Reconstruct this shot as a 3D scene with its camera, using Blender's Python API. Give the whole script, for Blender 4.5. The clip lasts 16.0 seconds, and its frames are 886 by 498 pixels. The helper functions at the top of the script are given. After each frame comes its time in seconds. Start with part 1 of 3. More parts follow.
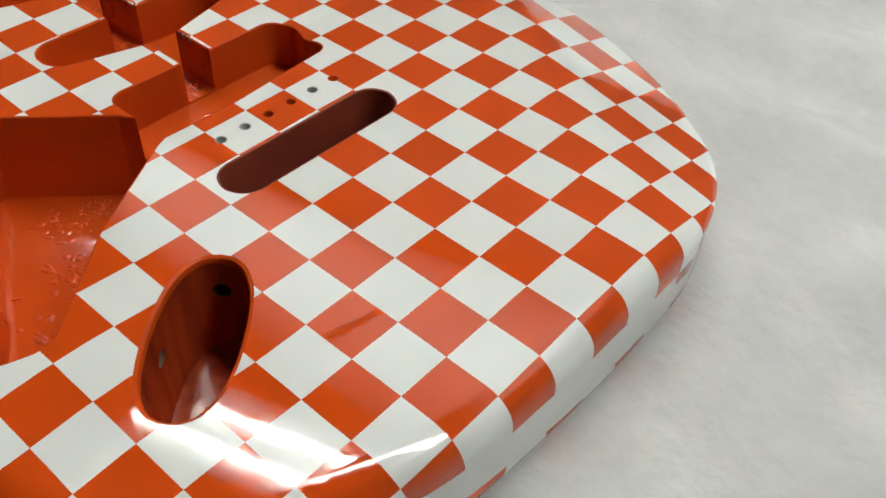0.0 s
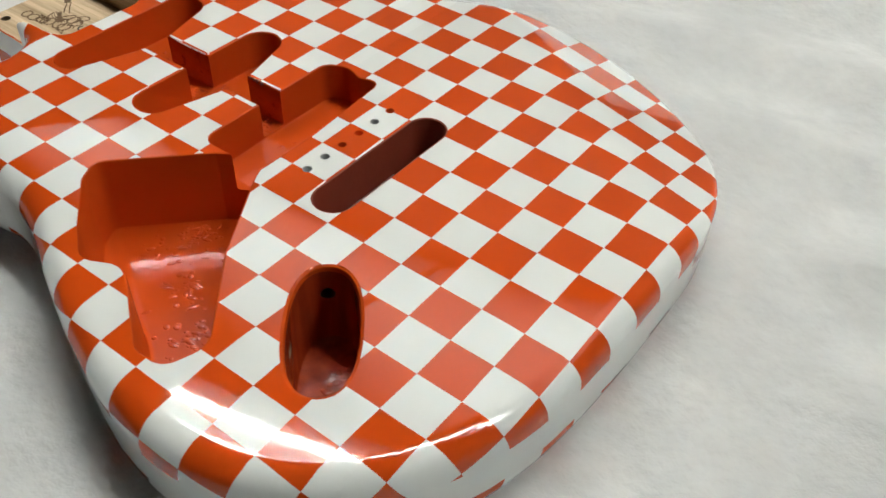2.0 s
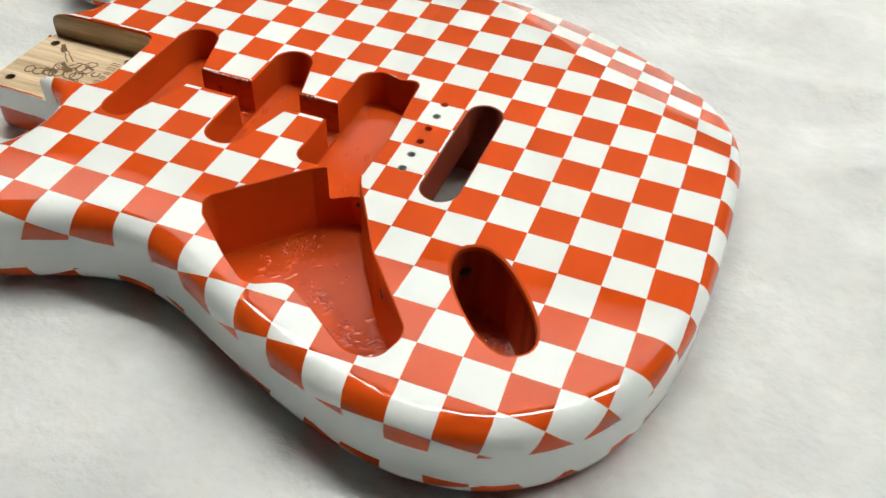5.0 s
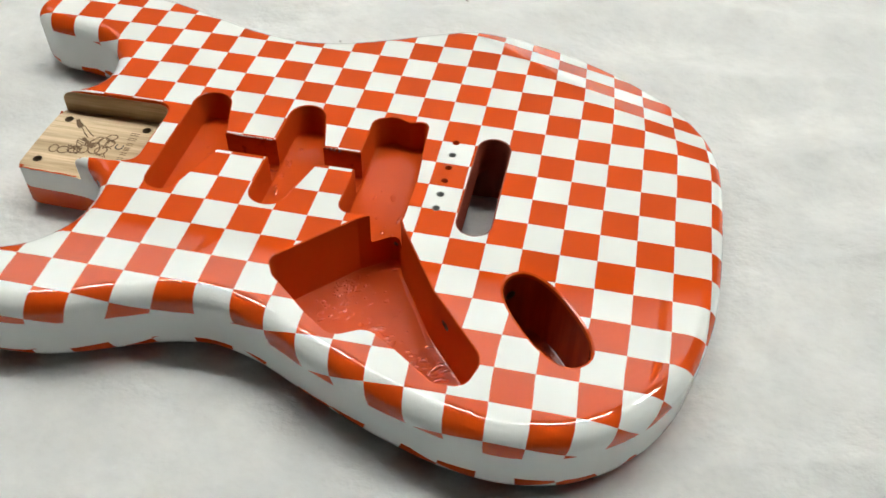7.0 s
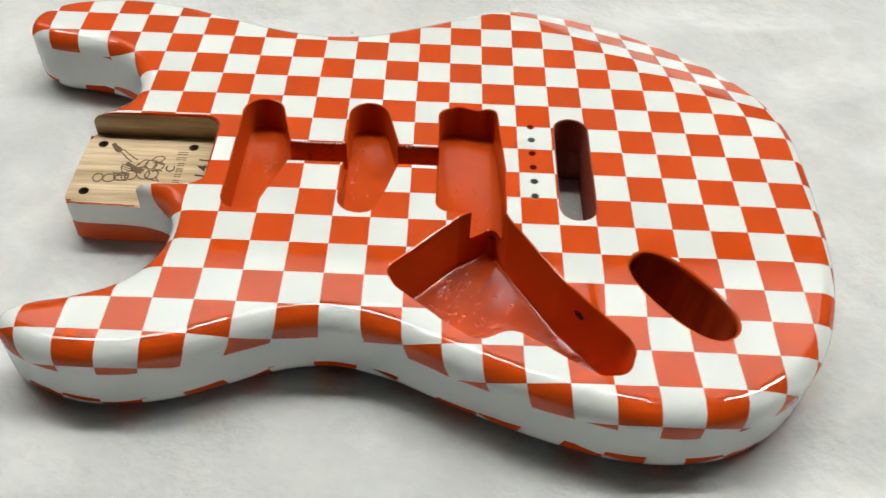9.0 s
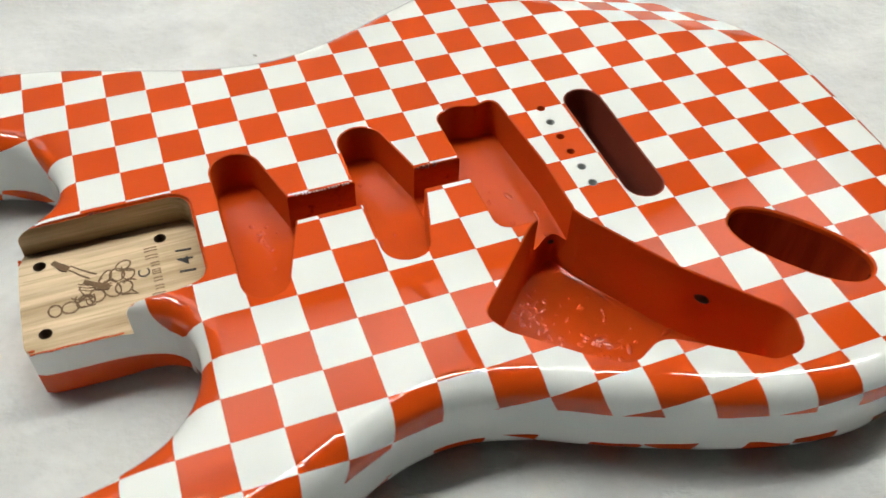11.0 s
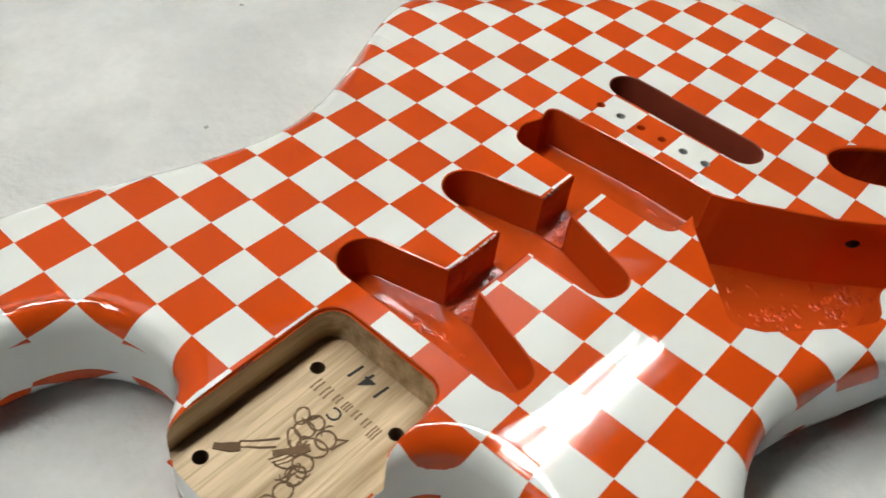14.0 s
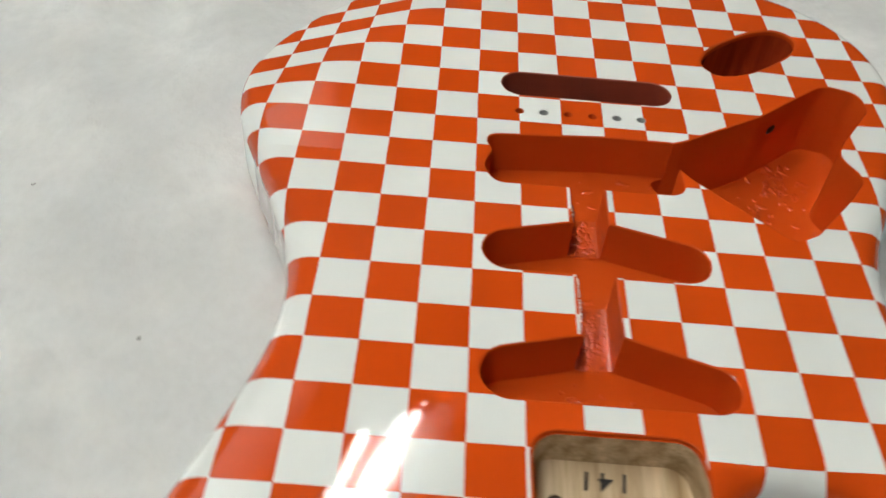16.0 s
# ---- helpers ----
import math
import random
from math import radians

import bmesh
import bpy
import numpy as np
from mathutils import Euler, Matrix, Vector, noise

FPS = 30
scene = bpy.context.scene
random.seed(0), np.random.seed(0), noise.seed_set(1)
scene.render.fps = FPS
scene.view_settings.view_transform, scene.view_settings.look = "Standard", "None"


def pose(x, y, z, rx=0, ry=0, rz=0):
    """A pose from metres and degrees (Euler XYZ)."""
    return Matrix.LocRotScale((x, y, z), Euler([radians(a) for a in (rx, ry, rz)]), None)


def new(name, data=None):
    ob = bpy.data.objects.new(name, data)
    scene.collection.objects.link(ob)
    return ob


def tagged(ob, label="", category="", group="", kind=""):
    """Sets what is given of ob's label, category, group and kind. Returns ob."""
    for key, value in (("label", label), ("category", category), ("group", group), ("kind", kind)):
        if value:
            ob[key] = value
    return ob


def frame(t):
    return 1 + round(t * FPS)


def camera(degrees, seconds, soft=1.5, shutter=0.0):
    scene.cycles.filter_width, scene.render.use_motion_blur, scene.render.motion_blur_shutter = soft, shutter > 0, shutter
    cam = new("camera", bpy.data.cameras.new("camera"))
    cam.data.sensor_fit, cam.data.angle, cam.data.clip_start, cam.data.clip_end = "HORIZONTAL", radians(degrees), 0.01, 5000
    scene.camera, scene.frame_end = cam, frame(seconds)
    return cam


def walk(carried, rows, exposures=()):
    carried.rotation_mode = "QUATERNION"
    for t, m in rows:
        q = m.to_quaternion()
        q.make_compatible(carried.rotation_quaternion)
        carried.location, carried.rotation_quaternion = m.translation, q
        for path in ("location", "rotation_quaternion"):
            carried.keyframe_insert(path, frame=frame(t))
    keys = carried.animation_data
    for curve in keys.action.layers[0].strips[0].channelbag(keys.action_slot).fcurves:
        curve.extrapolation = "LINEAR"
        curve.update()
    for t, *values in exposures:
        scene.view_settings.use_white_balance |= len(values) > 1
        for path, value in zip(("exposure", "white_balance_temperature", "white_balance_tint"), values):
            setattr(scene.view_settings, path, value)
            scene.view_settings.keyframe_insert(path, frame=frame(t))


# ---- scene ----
# ------------------------------------------------------------------ camera
LENS = 52.86
cam = camera(LENS, 16.0, shutter=0.4)
# seconds, place in metres, turn in degrees
ROWS = [
    (0.0, 0.2325, -0.1471, 0.2431, 46.01, -2.36, 41.02),
    (0.5, 0.2394, -0.1569, 0.2488, 45.98, -2.14, 41.04),
    (1.0, 0.2442, -0.1737, 0.2628, 46.06, -2.40, 40.75),
    (1.5, 0.2424, -0.1903, 0.2725, 46.05, -1.81, 39.31),
    (2.0, 0.2322, -0.2083, 0.2864, 46.37, -1.41, 37.10),
    (2.5, 0.2199, -0.2264, 0.2900, 46.46, -1.84, 35.07),
    (3.0, 0.2037, -0.2419, 0.2965, 46.21, -1.93, 33.03),
    (3.5, 0.1882, -0.2563, 0.3018, 46.12, -2.25, 30.42),
    (4.0, 0.1682, -0.2684, 0.3037, 46.03, -2.36, 27.39),
    (6.3, 0.0991, -0.3315, 0.3429, 45.29, -1.11, 14.67),
    (6.5, 0.0913, -0.3313, 0.3505, 44.72, -1.21, 14.02),
    (7.0, 0.0753, -0.3378, 0.3702, 44.07, -1.04, 11.63),
    (7.5, 0.0447, -0.3474, 0.3815, 43.28, -0.63, 8.77),
    (8.0, 0.0162, -0.3485, 0.3791, 42.99, -0.90, 6.37),
    (8.5, -0.0107, -0.3428, 0.3732, 42.96, -1.50, 3.92),
    (9.0, -0.0450, -0.3341, 0.3632, 42.78, -2.13, 1.19),
    (9.2, -0.0587, -0.3310, 0.3603, 42.69, -2.14, -0.06),
    (11.3, -0.1823, -0.2346, 0.3160, 42.53, -0.99, -23.52),
    (11.5, -0.1941, -0.2266, 0.3156, 42.45, -0.71, -25.24),
    (12.0, -0.2186, -0.2069, 0.3098, 42.31, -0.30, -29.05),
    (12.5, -0.2579, -0.1827, 0.3177, 42.85, -0.69, -33.06),
    (13.0, -0.2663, -0.1504, 0.2963, 43.91, -2.42, -38.21),
    (13.5, -0.2857, -0.1259, 0.2938, 44.39, -4.63, -43.73),
    (14.0, -0.3109, -0.0925, 0.2855, 44.30, -5.99, -48.47),
    (14.5, -0.3311, -0.0638, 0.2797, 44.18, -6.65, -52.45),
    (15.0, -0.3517, -0.0163, 0.2771, 44.73, -6.71, -64.61),
    (15.5, -0.3513, 0.0232, 0.2869, 46.15, -4.85, -76.61),
    (16.0, -0.3290, 0.0900, 0.2826, 45.47, -3.47, -87.17),
]
EXPOSURES = [(0.0, 0.36), (2.0, 0.47), (3.0, 0.91), (4.0, 0.92), (6.5, 0.75), (12.5, 0.75), (13.0, 0.66), (13.5, 0.61), (14.0, 0.53), (15.0, 0.53), (16.0, 0.36)]
walk(cam, [(t, pose(x, y, z, rx, ry, rz)) for t, x, y, z, rx, ry, rz in ROWS], EXPOSURES)

# ------------------------------------------------------------------ sizes
MM = 0.001
TOP = 0.0445                 # thickness of the body
CHECK = 0.01905              # painted squares of three quarters of an inch
ARM_WAY, ARM_START, ARM_SLOPE, ARM_BLEND = (0.588, 0.809), 0.128, 0.36, 0.026    # the forearm contour: its fall line, start and slope
CEILING = 1.80               # above the support
FLOOR = -0.76                # below the support
ROOM = (-2.6, 1.9, -3.2, 1.7)

# ------------------------------------------------------------------ world
world = bpy.data.worlds.new("world")
scene.world = world
world.use_nodes = True
world.node_tree.nodes["Background"].inputs["Color"].default_value = (0.8, 0.85, 0.9, 1)
world.node_tree.nodes["Background"].inputs["Strength"].default_value = 0.05


# ------------------------------------------------------------------ materials
class Nodes:
    """A short way to write node trees."""

    def __init__(self, name):
        self.material = bpy.data.materials.new(name)
        self.material.use_nodes = True
        self.tree = self.material.node_tree
        self.bsdf = self.tree.nodes["Principled BSDF"]

    def add(self, kind, links=None, **values):
        node = self.tree.nodes.new(kind)
        for key, value in values.items():
            setattr(node, key, value)
        for key, value in (links or {}).items():
            self.put(node.inputs[key], value)
        return node

    def put(self, socket, value):
        if isinstance(value, bpy.types.NodeSocket):
            self.tree.links.new(value, socket)
        else:
            socket.default_value = value

    def math(self, operation, a, b=0.0, c=0.0):
        return self.add("ShaderNodeMath", {0: a, 1: b, 2: c}, operation=operation).outputs[0]

    def mix(self, factor, a, b):
        node = self.add("ShaderNodeMix", data_type="RGBA")
        self.put(node.inputs[0], factor)
        self.put(node.inputs[6], a)
        self.put(node.inputs[7], b)
        return node.outputs[2]

    def ramp(self, value, low, high):
        return self.add("ShaderNodeMapRange", {0: value, 1: low, 2: high}).outputs[0]

    def noise(self, where, scale, detail=3.0, rough=0.5):
        return self.add("ShaderNodeTexNoise", {"Vector": where, "Scale": scale, "Detail": detail, "Roughness": rough}).outputs[0]

    def bump(self, height, distance, strength=1.0, normal=None):
        links = {"Height": height, "Distance": distance, "Strength": strength}
        if normal is not None:
            links["Normal"] = normal
        return self.add("ShaderNodeBump", links).outputs[0]

    def surface(self, **values):
        for key, value in values.items():
            self.put(self.bsdf.inputs[key.replace("_", " ")], value)
        return self.material


ORANGE = (0.62, 0.068, 0.006, 1)
WHITE = (0.82, 0.84, 0.81, 1)


def checker_paint():
    """Glossy white lacquer with orange squares, which run over the rounded edge and stop on the side."""
    n = Nodes("checkered lacquer")
    where = n.add("ShaderNodeTexCoord").outputs["Object"]
    wobble = n.add("ShaderNodeTexNoise", {"Vector": where, "Scale": 35.0, "Detail": 2.0}).outputs["Color"]
    wobble = n.add("ShaderNodeVectorMath", {0: wobble, 1: (0.5, 0.5, 0.5)}, operation="SUBTRACT").outputs[0]
    wobble = n.add("ShaderNodeVectorMath", {0: wobble, 1: (0.0008, 0.0008, 0.002)}, operation="MULTIPLY").outputs[0]
    px, py, z = n.add("ShaderNodeSeparateXYZ", {0: n.add("ShaderNodeVectorMath", {0: where, 1: wobble}, operation="ADD").outputs[0]}).outputs
    orange = None
    # one sheet of squares is folded down over the top edge, another up from the back
    for sheet in ("top_sheet", "back_sheet"):
        flat = n.add("ShaderNodeUVMap", uv_map=sheet).outputs[0]
        flat = n.add("ShaderNodeVectorMath", {0: flat, 1: wobble}, operation="ADD").outputs[0]
        x, y, _ = n.add("ShaderNodeSeparateXYZ", {0: flat}).outputs
        if sheet == "top_sheet":
            # the masking ran a little askew at the lower bout
            askew = n.math("MULTIPLY_ADD", n.ramp(y, -0.055, -0.085), 0.0022, n.math("MULTIPLY", n.ramp(y, -0.10, -0.12), -0.0010))
            x = n.math("MULTIPLY_ADD", n.math("MULTIPLY", askew, n.ramp(x, -0.06, -0.01)), n.ramp(x, 0.16, 0.08), x)
            # the squares are laid along the slope of the forearm contour, which carries them down
            sunk = n.math("MULTIPLY_ADD", x, ARM_WAY[0], n.math("MULTIPLY_ADD", y, ARM_WAY[1], -ARM_START - ARM_BLEND / 2))
            sunk = n.math("MAXIMUM", sunk, 0.0)
            x = n.math("MULTIPLY_ADD", sunk, 0.063 * ARM_WAY[0], x)
            y = n.math("MULTIPLY_ADD", sunk, 0.063 * ARM_WAY[1], y)
            low = n.math("MULTIPLY_ADD", n.noise(where, 22.0, 1.0), 0.005, 0.0280)
            low = n.math("MULTIPLY_ADD", n.ramp(py, 0.08, 0.12), 0.003, low)
            low = n.math("MULTIPLY_ADD", n.math("MINIMUM", sunk, 0.05), -ARM_SLOPE, low)
            covered = n.math("GREATER_THAN", z, low)
        else:
            x = n.math("ADD", x, CHECK + 0.0035)
            covered = n.math("LESS_THAN", z, n.math("MULTIPLY_ADD", n.noise(where, 18.0, 1.0), 0.011, 0.0065))
        cx, cy = (n.math("FLOOR", n.math("DIVIDE", v, CHECK)) for v in (x, y))
        odd = n.math("MULTIPLY", n.math("FLOORED_MODULO", n.math("ADD", cx, cy), 2.0), covered)
        orange = odd if orange is None else n.math("MAXIMUM", orange, odd)
    # one unbroken band round the foot of the heel
    heel = n.math("MULTIPLY", n.math("LESS_THAN", px, -0.180), n.math("LESS_THAN", n.math("ABSOLUTE", n.math("SUBTRACT", py, 0.023)), 0.041))
    orange = n.math("MAXIMUM", orange, n.math("MULTIPLY", heel, n.math("LESS_THAN", z, 0.0142)))
    x, y = px, py
    tone = n.noise(where, 14.0)
    white = n.mix(tone, WHITE, (0.80, 0.82, 0.795, 1))
    paint = n.mix(tone, ORANGE, (0.595, 0.064, 0.006, 1))
    peel = n.bump(n.noise(where, 260.0, 2.0), 0.00003, 0.35)
    # normals are tilted beside the neck pocket to shift the tubes' reflection
    along = n.math("MAXIMUM", n.math("ADD", y, 0.06), 0.0)
    near = n.math("MINIMUM", along, 0.09)
    far = n.math("SUBTRACT", n.math("MINIMUM", along, 0.25), near)
    fall = n.math("MULTIPLY_ADD", n.math("MULTIPLY", near, near), -0.16 / 0.18, n.math("MULTIPLY", far, -0.16))
    peel = n.bump(n.math("MULTIPLY", fall, n.math("MULTIPLY", n.ramp(x, -0.30, -0.05), n.ramp(x, 0.16, -0.03))), 1.0, 1.0, peel)
    return n.surface(Base_Color=n.mix(orange, white, paint), Roughness=0.022, IOR=1.5, Normal=peel)


def cavity_paint():
    """Orange lacquer pooled in the routed hollows, with drips and runs."""
    n = Nodes("orange cavity lacquer")
    where = n.add("ShaderNodeTexCoord").outputs["Object"]
    tone = n.noise(where, 40.0)
    normal = n.bump(n.noise(where, 90.0, 1.0), 0.0002, 0.22)
    colour = n.mix(tone, (0.50, 0.057, 0.007, 1), (0.57, 0.072, 0.009, 1))
    return n.surface(Base_Color=colour, Roughness=0.09, IOR=1.45, Specular_IOR_Level=0.22, Normal=normal)


def dark_cavity_paint():
    """A darker brownish red for the jack recess, with upright streaks."""
    n = Nodes("dark red streaked lacquer")
    where = n.add("ShaderNodeTexCoord").outputs["Object"]
    streaks = n.noise(n.add("ShaderNodeMapping", {"Vector": where, "Scale": (160, 160, 18)}).outputs[0], 1.0, 3.0)
    colour = n.mix(n.ramp(streaks, 0.35, 0.7), (0.27, 0.031, 0.009, 1), (0.43, 0.053, 0.012, 1))
    return n.surface(Base_Color=colour, Roughness=0.12, Specular_IOR_Level=0.4, Normal=n.bump(streaks, 0.0002, 0.3))


def rough_channel_paint():
    """Wet-looking orange lacquer over a torn, rough channel floor."""
    n = Nodes("orange lacquer over torn wood")
    where = n.add("ShaderNodeTexCoord").outputs["Object"]
    torn = n.noise(n.add("ShaderNodeMapping", {"Vector": where, "Scale": (130, 260, 260)}).outputs[0], 1.0, 3.0, 0.6)
    spots = n.ramp(n.noise(where, 170.0, 2.0), 0.62, 0.72)
    colour = n.mix(torn, (0.42, 0.045, 0.007, 1), (0.57, 0.072, 0.010, 1))
    colour = n.mix(n.math("MULTIPLY", spots, 0.7), colour, (0.20, 0.022, 0.008, 1))
    return n.surface(Base_Color=colour, Roughness=0.14, Specular_IOR_Level=0.4, Normal=n.bump(torn, 0.0006, 0.8))


def bare_wood(name="bare ash wood", dark=1.0):
    n = Nodes(name)
    where = n.add("ShaderNodeTexCoord").outputs["Object"]
    turned = n.add("ShaderNodeMapping", {"Vector": where, "Rotation": (0, 0, radians(4)), "Scale": (6, 95, 95)}).outputs[0]
    grain = n.noise(turned, 1.6, 5.0, 0.62)
    fine = n.noise(n.add("ShaderNodeMapping", {"Vector": where, "Scale": (30, 900, 900)}).outputs[0], 1.0, 2.0)
    bands = n.ramp(grain, 0.36, 0.66)
    colour = n.mix(bands, (0.31 * dark, 0.20 * dark, 0.095 * dark, 1), (0.72 * dark, 0.55 * dark, 0.36 * dark, 1))
    colour = n.mix(n.ramp(fine, 0.50, 0.72), colour, (0.46 * dark, 0.33 * dark, 0.18 * dark, 1))
    return n.surface(Base_Color=colour, Roughness=0.62, Normal=n.bump(fine, 0.0002, 0.5))


def fleece():
    n = Nodes("white fleece")
    where = n.add("ShaderNodeTexCoord").outputs["Object"]
    broad = n.noise(where, 9.0, 4.0)
    askew = n.add("ShaderNodeMapping", {"Vector": where, "Rotation": (0, 0, 0.6), "Scale": (1, 1.35, 1)}).outputs[0]
    tufts = n.noise(askew, 150.0, 4.0, 0.65)
    clumps = n.noise(where, 48.0, 3.0, 0.6)
    fibre = n.noise(n.add("ShaderNodeMapping", {"Vector": where, "Rotation": (0, 0, 0.5), "Scale": (1, 1.7, 1)}).outputs[0], 700.0, 3.0, 0.6)
    # the nap lies one way here and another there
    cloud = n.math("MULTIPLY", n.ramp(broad, 0.34, 0.62), n.ramp(n.noise(where, 24.0, 4.0, 0.6), 0.25, 0.6))
    colour = n.mix(cloud, (0.60, 0.605, 0.60, 1), (0.76, 0.762, 0.75, 1))
    colour = n.mix(n.ramp(tufts, 0.25, 0.6), n.mix(0.08, colour, (0.2, 0.2, 0.2, 1)), colour)
    normal = n.bump(clumps, 0.006, 0.34, n.bump(tufts, 0.003, 0.20, n.bump(fibre, 0.0009, 0.22)))
    return n.surface(Base_Color=colour, Roughness=0.95, Sheen_Weight=0.35, Specular_IOR_Level=0.15,
                     Subsurface_Weight=0.35, Subsurface_Radius=(1.0, 0.9, 0.8), Subsurface_Scale=0.010, Normal=normal)


def plain(name, colour, roughness=0.8, scale=6.0, spread=0.06, metallic=0.0):
    n = Nodes(name)
    where = n.add("ShaderNodeTexCoord").outputs["Object"]
    lighter = tuple(min(1.0, c * (1 + spread)) for c in colour)
    darker = tuple(c * (1 - spread) for c in colour)
    tone = n.noise(where, scale, 5.0)
    return n.surface(Base_Color=n.mix(tone, (*darker, 1), (*lighter, 1)), Roughness=roughness, Metallic=metallic,
                     Normal=n.bump(n.noise(where, scale * 25, 3.0), 0.001, 0.3))


def glow(name, colour, strength):
    n = Nodes(name)
    return n.surface(Base_Color=(0.9, 0.9, 0.9, 1), Emission_Color=(*colour, 1), Emission_Strength=strength)


def lit_diffuser(strength, half):
    """A white diffuser whose glow fades from its middle line, which softens its reflected edges."""
    n = Nodes("lit diffuser")
    y = n.add("ShaderNodeSeparateXYZ", {0: n.add("ShaderNodeTexCoord").outputs["Object"]}).outputs[1]
    across = n.math("DIVIDE", y, half)
    fall = n.math("SUBTRACT", 1.0, n.math("MULTIPLY", across, across))
    return n.surface(Base_Color=(0.9, 0.9, 0.9, 1), Emission_Color=(1.0, 0.985, 0.92, 1), Emission_Strength=n.math("MULTIPLY", fall, strength))


MAT_CHECK = checker_paint()
MAT_CAVITY = cavity_paint()
MAT_RECESS = dark_cavity_paint()
MAT_CHANNEL = rough_channel_paint()
MAT_WOOD = bare_wood()
MAT_FLEECE = fleece()
# unseen walls: grey sets the top's reflection, dark grey cuts bounce from the sides
MAT_WALL = plain("matt grey of the unseen reflected wall", (0.16, 0.16, 0.155), 0.7)
MAT_WALL_GREY = plain("matt dark grey of the unseen walls", (0.05, 0.05, 0.05), 0.7)
MAT_CEILING = plain("grey ceiling paint", (0.14, 0.14, 0.138), 0.85)
MAT_FLOOR = plain("dark grey floor", (0.12, 0.12, 0.115), 0.6)
MAT_BOARD = plain("worn wooden board", (0.30, 0.22, 0.14), 0.6)
MAT_BURN = plain("burnt brown line", (0.15, 0.085, 0.038), 0.8, 300.0, 0.4)
MAT_INK = plain("black ink", (0.016, 0.013, 0.011), 0.6, 300.0, 0.3)
MAT_HOLE = plain("drilled bare wood", (0.16, 0.10, 0.055), 0.9, 200.0, 0.3)
# one dark red for the slot and the hollow in the back
MAT_SLOT = plain("dark red inner faces", (0.25, 0.036, 0.012), 0.65, 60.0, 0.3)
MAT_SCREW = plain("grey drilled hole", (0.36, 0.37, 0.36), 0.6, 200.0, 0.3)
MAT_METAL = plain("white enamelled steel", (0.75, 0.75, 0.73), 0.35)
MAT_TUBE = glow("lit fluorescent tube", (0.99, 1.0, 0.945), 25.5)
MAT_DIFFUSER = lit_diffuser(1.35, 0.42)
MAT_LINT = plain("grey lint", (0.26, 0.25, 0.24), 0.95, 900.0, 0.3)


# ------------------------------------------------------------------ mesh helpers
def mesh_of(bm, name, materials):
    data = bpy.data.meshes.new(name)
    bm.to_mesh(data)
    bm.free()
    for material in materials:
        data.materials.append(material)
    return data


def part(name, bm, material, parent=None, label="", smooth=False):
    ob = new(name, mesh_of(bm, name, [material]))
    if smooth:
        ob.data.polygons.foreach_set("use_smooth", [True] * len(ob.data.polygons))
    ob.parent = parent
    return tagged(ob, label)


def block(lo, hi):
    bm = bmesh.new()
    bmesh.ops.create_cube(bm, size=1.0, matrix=Matrix.LocRotScale(
        [(a + b) / 2 for a, b in zip(lo, hi)], None, [b - a for a, b in zip(lo, hi)]))
    return bm


def spline(points, count):
    """A closed curve through the points, as evenly spaced places."""
    pts = [np.array(p, float) for p in points]
    n, dense = len(pts), []
    for i in range(n):
        p0, p1, p2, p3 = (pts[(i + k) % n] for k in (-1, 0, 1, 2))
        # centripetal knots keep tight turns clean
        t1 = max(np.linalg.norm(p1 - p0), 1e-6) ** 0.5
        t2 = t1 + max(np.linalg.norm(p2 - p1), 1e-6) ** 0.5
        t3 = t2 + max(np.linalg.norm(p3 - p2), 1e-6) ** 0.5
        for t in np.linspace(t1, t2, 16, endpoint=False):
            a1 = p0 * (t1 - t) / t1 + p1 * t / t1
            a2 = p1 * (t2 - t) / (t2 - t1) + p2 * (t - t1) / (t2 - t1)
            a3 = p2 * (t3 - t) / (t3 - t2) + p3 * (t - t2) / (t3 - t2)
            b1 = a1 * (t2 - t) / t2 + a2 * t / t2
            b2 = a2 * (t3 - t) / (t3 - t1) + a3 * (t - t1) / (t3 - t1)
            dense.append(b1 * (t2 - t) / (t2 - t1) + b2 * (t - t1) / (t2 - t1))
    return spaced(np.array(dense), count)


def spaced(curve, count):
    loop = np.vstack([curve, curve[:1]])
    run = np.concatenate([[0], np.cumsum(np.linalg.norm(np.diff(loop, axis=0), axis=1))])
    at = np.linspace(0, run[-1], count, endpoint=False)
    return np.stack([np.interp(at, run, loop[:, k]) for k in (0, 1)], 1)


def rounded(corners, count=120):
    """A closed polygon whose corners (x, y, radius) are rounded off."""
    n, out = len(corners), []
    for i in range(n):
        a, b, c = (np.array(corners[(i + k) % n][:2], float) for k in (-1, 0, 1))
        radius = corners[i][2]
        u, v = (a - b) / np.linalg.norm(a - b), (c - b) / np.linalg.norm(c - b)
        half = math.acos(max(-1, min(1, float(u @ v)))) / 2
        if radius <= 0.01 or half > 1.55:
            out.append(b)
            continue
        cut = min(radius / math.tan(half), 0.49 * np.linalg.norm(a - b), 0.49 * np.linalg.norm(c - b))
        p, q = b + u * cut, b + v * cut
        for t in np.linspace(0, 1, 9):
            out.append((1 - t) ** 2 * p + 2 * t * (1 - t) * (b + (p + q - 2 * b) * 0.12) + t * t * q)
    return np.array(out)


def outward(curve):
    """Unit normals that point out of a counter-clockwise loop."""
    tangent = np.roll(curve, -1, 0) - np.roll(curve, 1, 0)
    normal = np.stack([tangent[:, 1], -tangent[:, 0]], 1)
    return normal / np.maximum(np.linalg.norm(normal, axis=1, keepdims=True), 1e-9)


def counter_clockwise(curve):
    x, y = curve[:, 0], curve[:, 1]
    area = (x * np.roll(y, -1) - y * np.roll(x, -1)).sum()
    return curve if area > 0 else curve[::-1].copy()


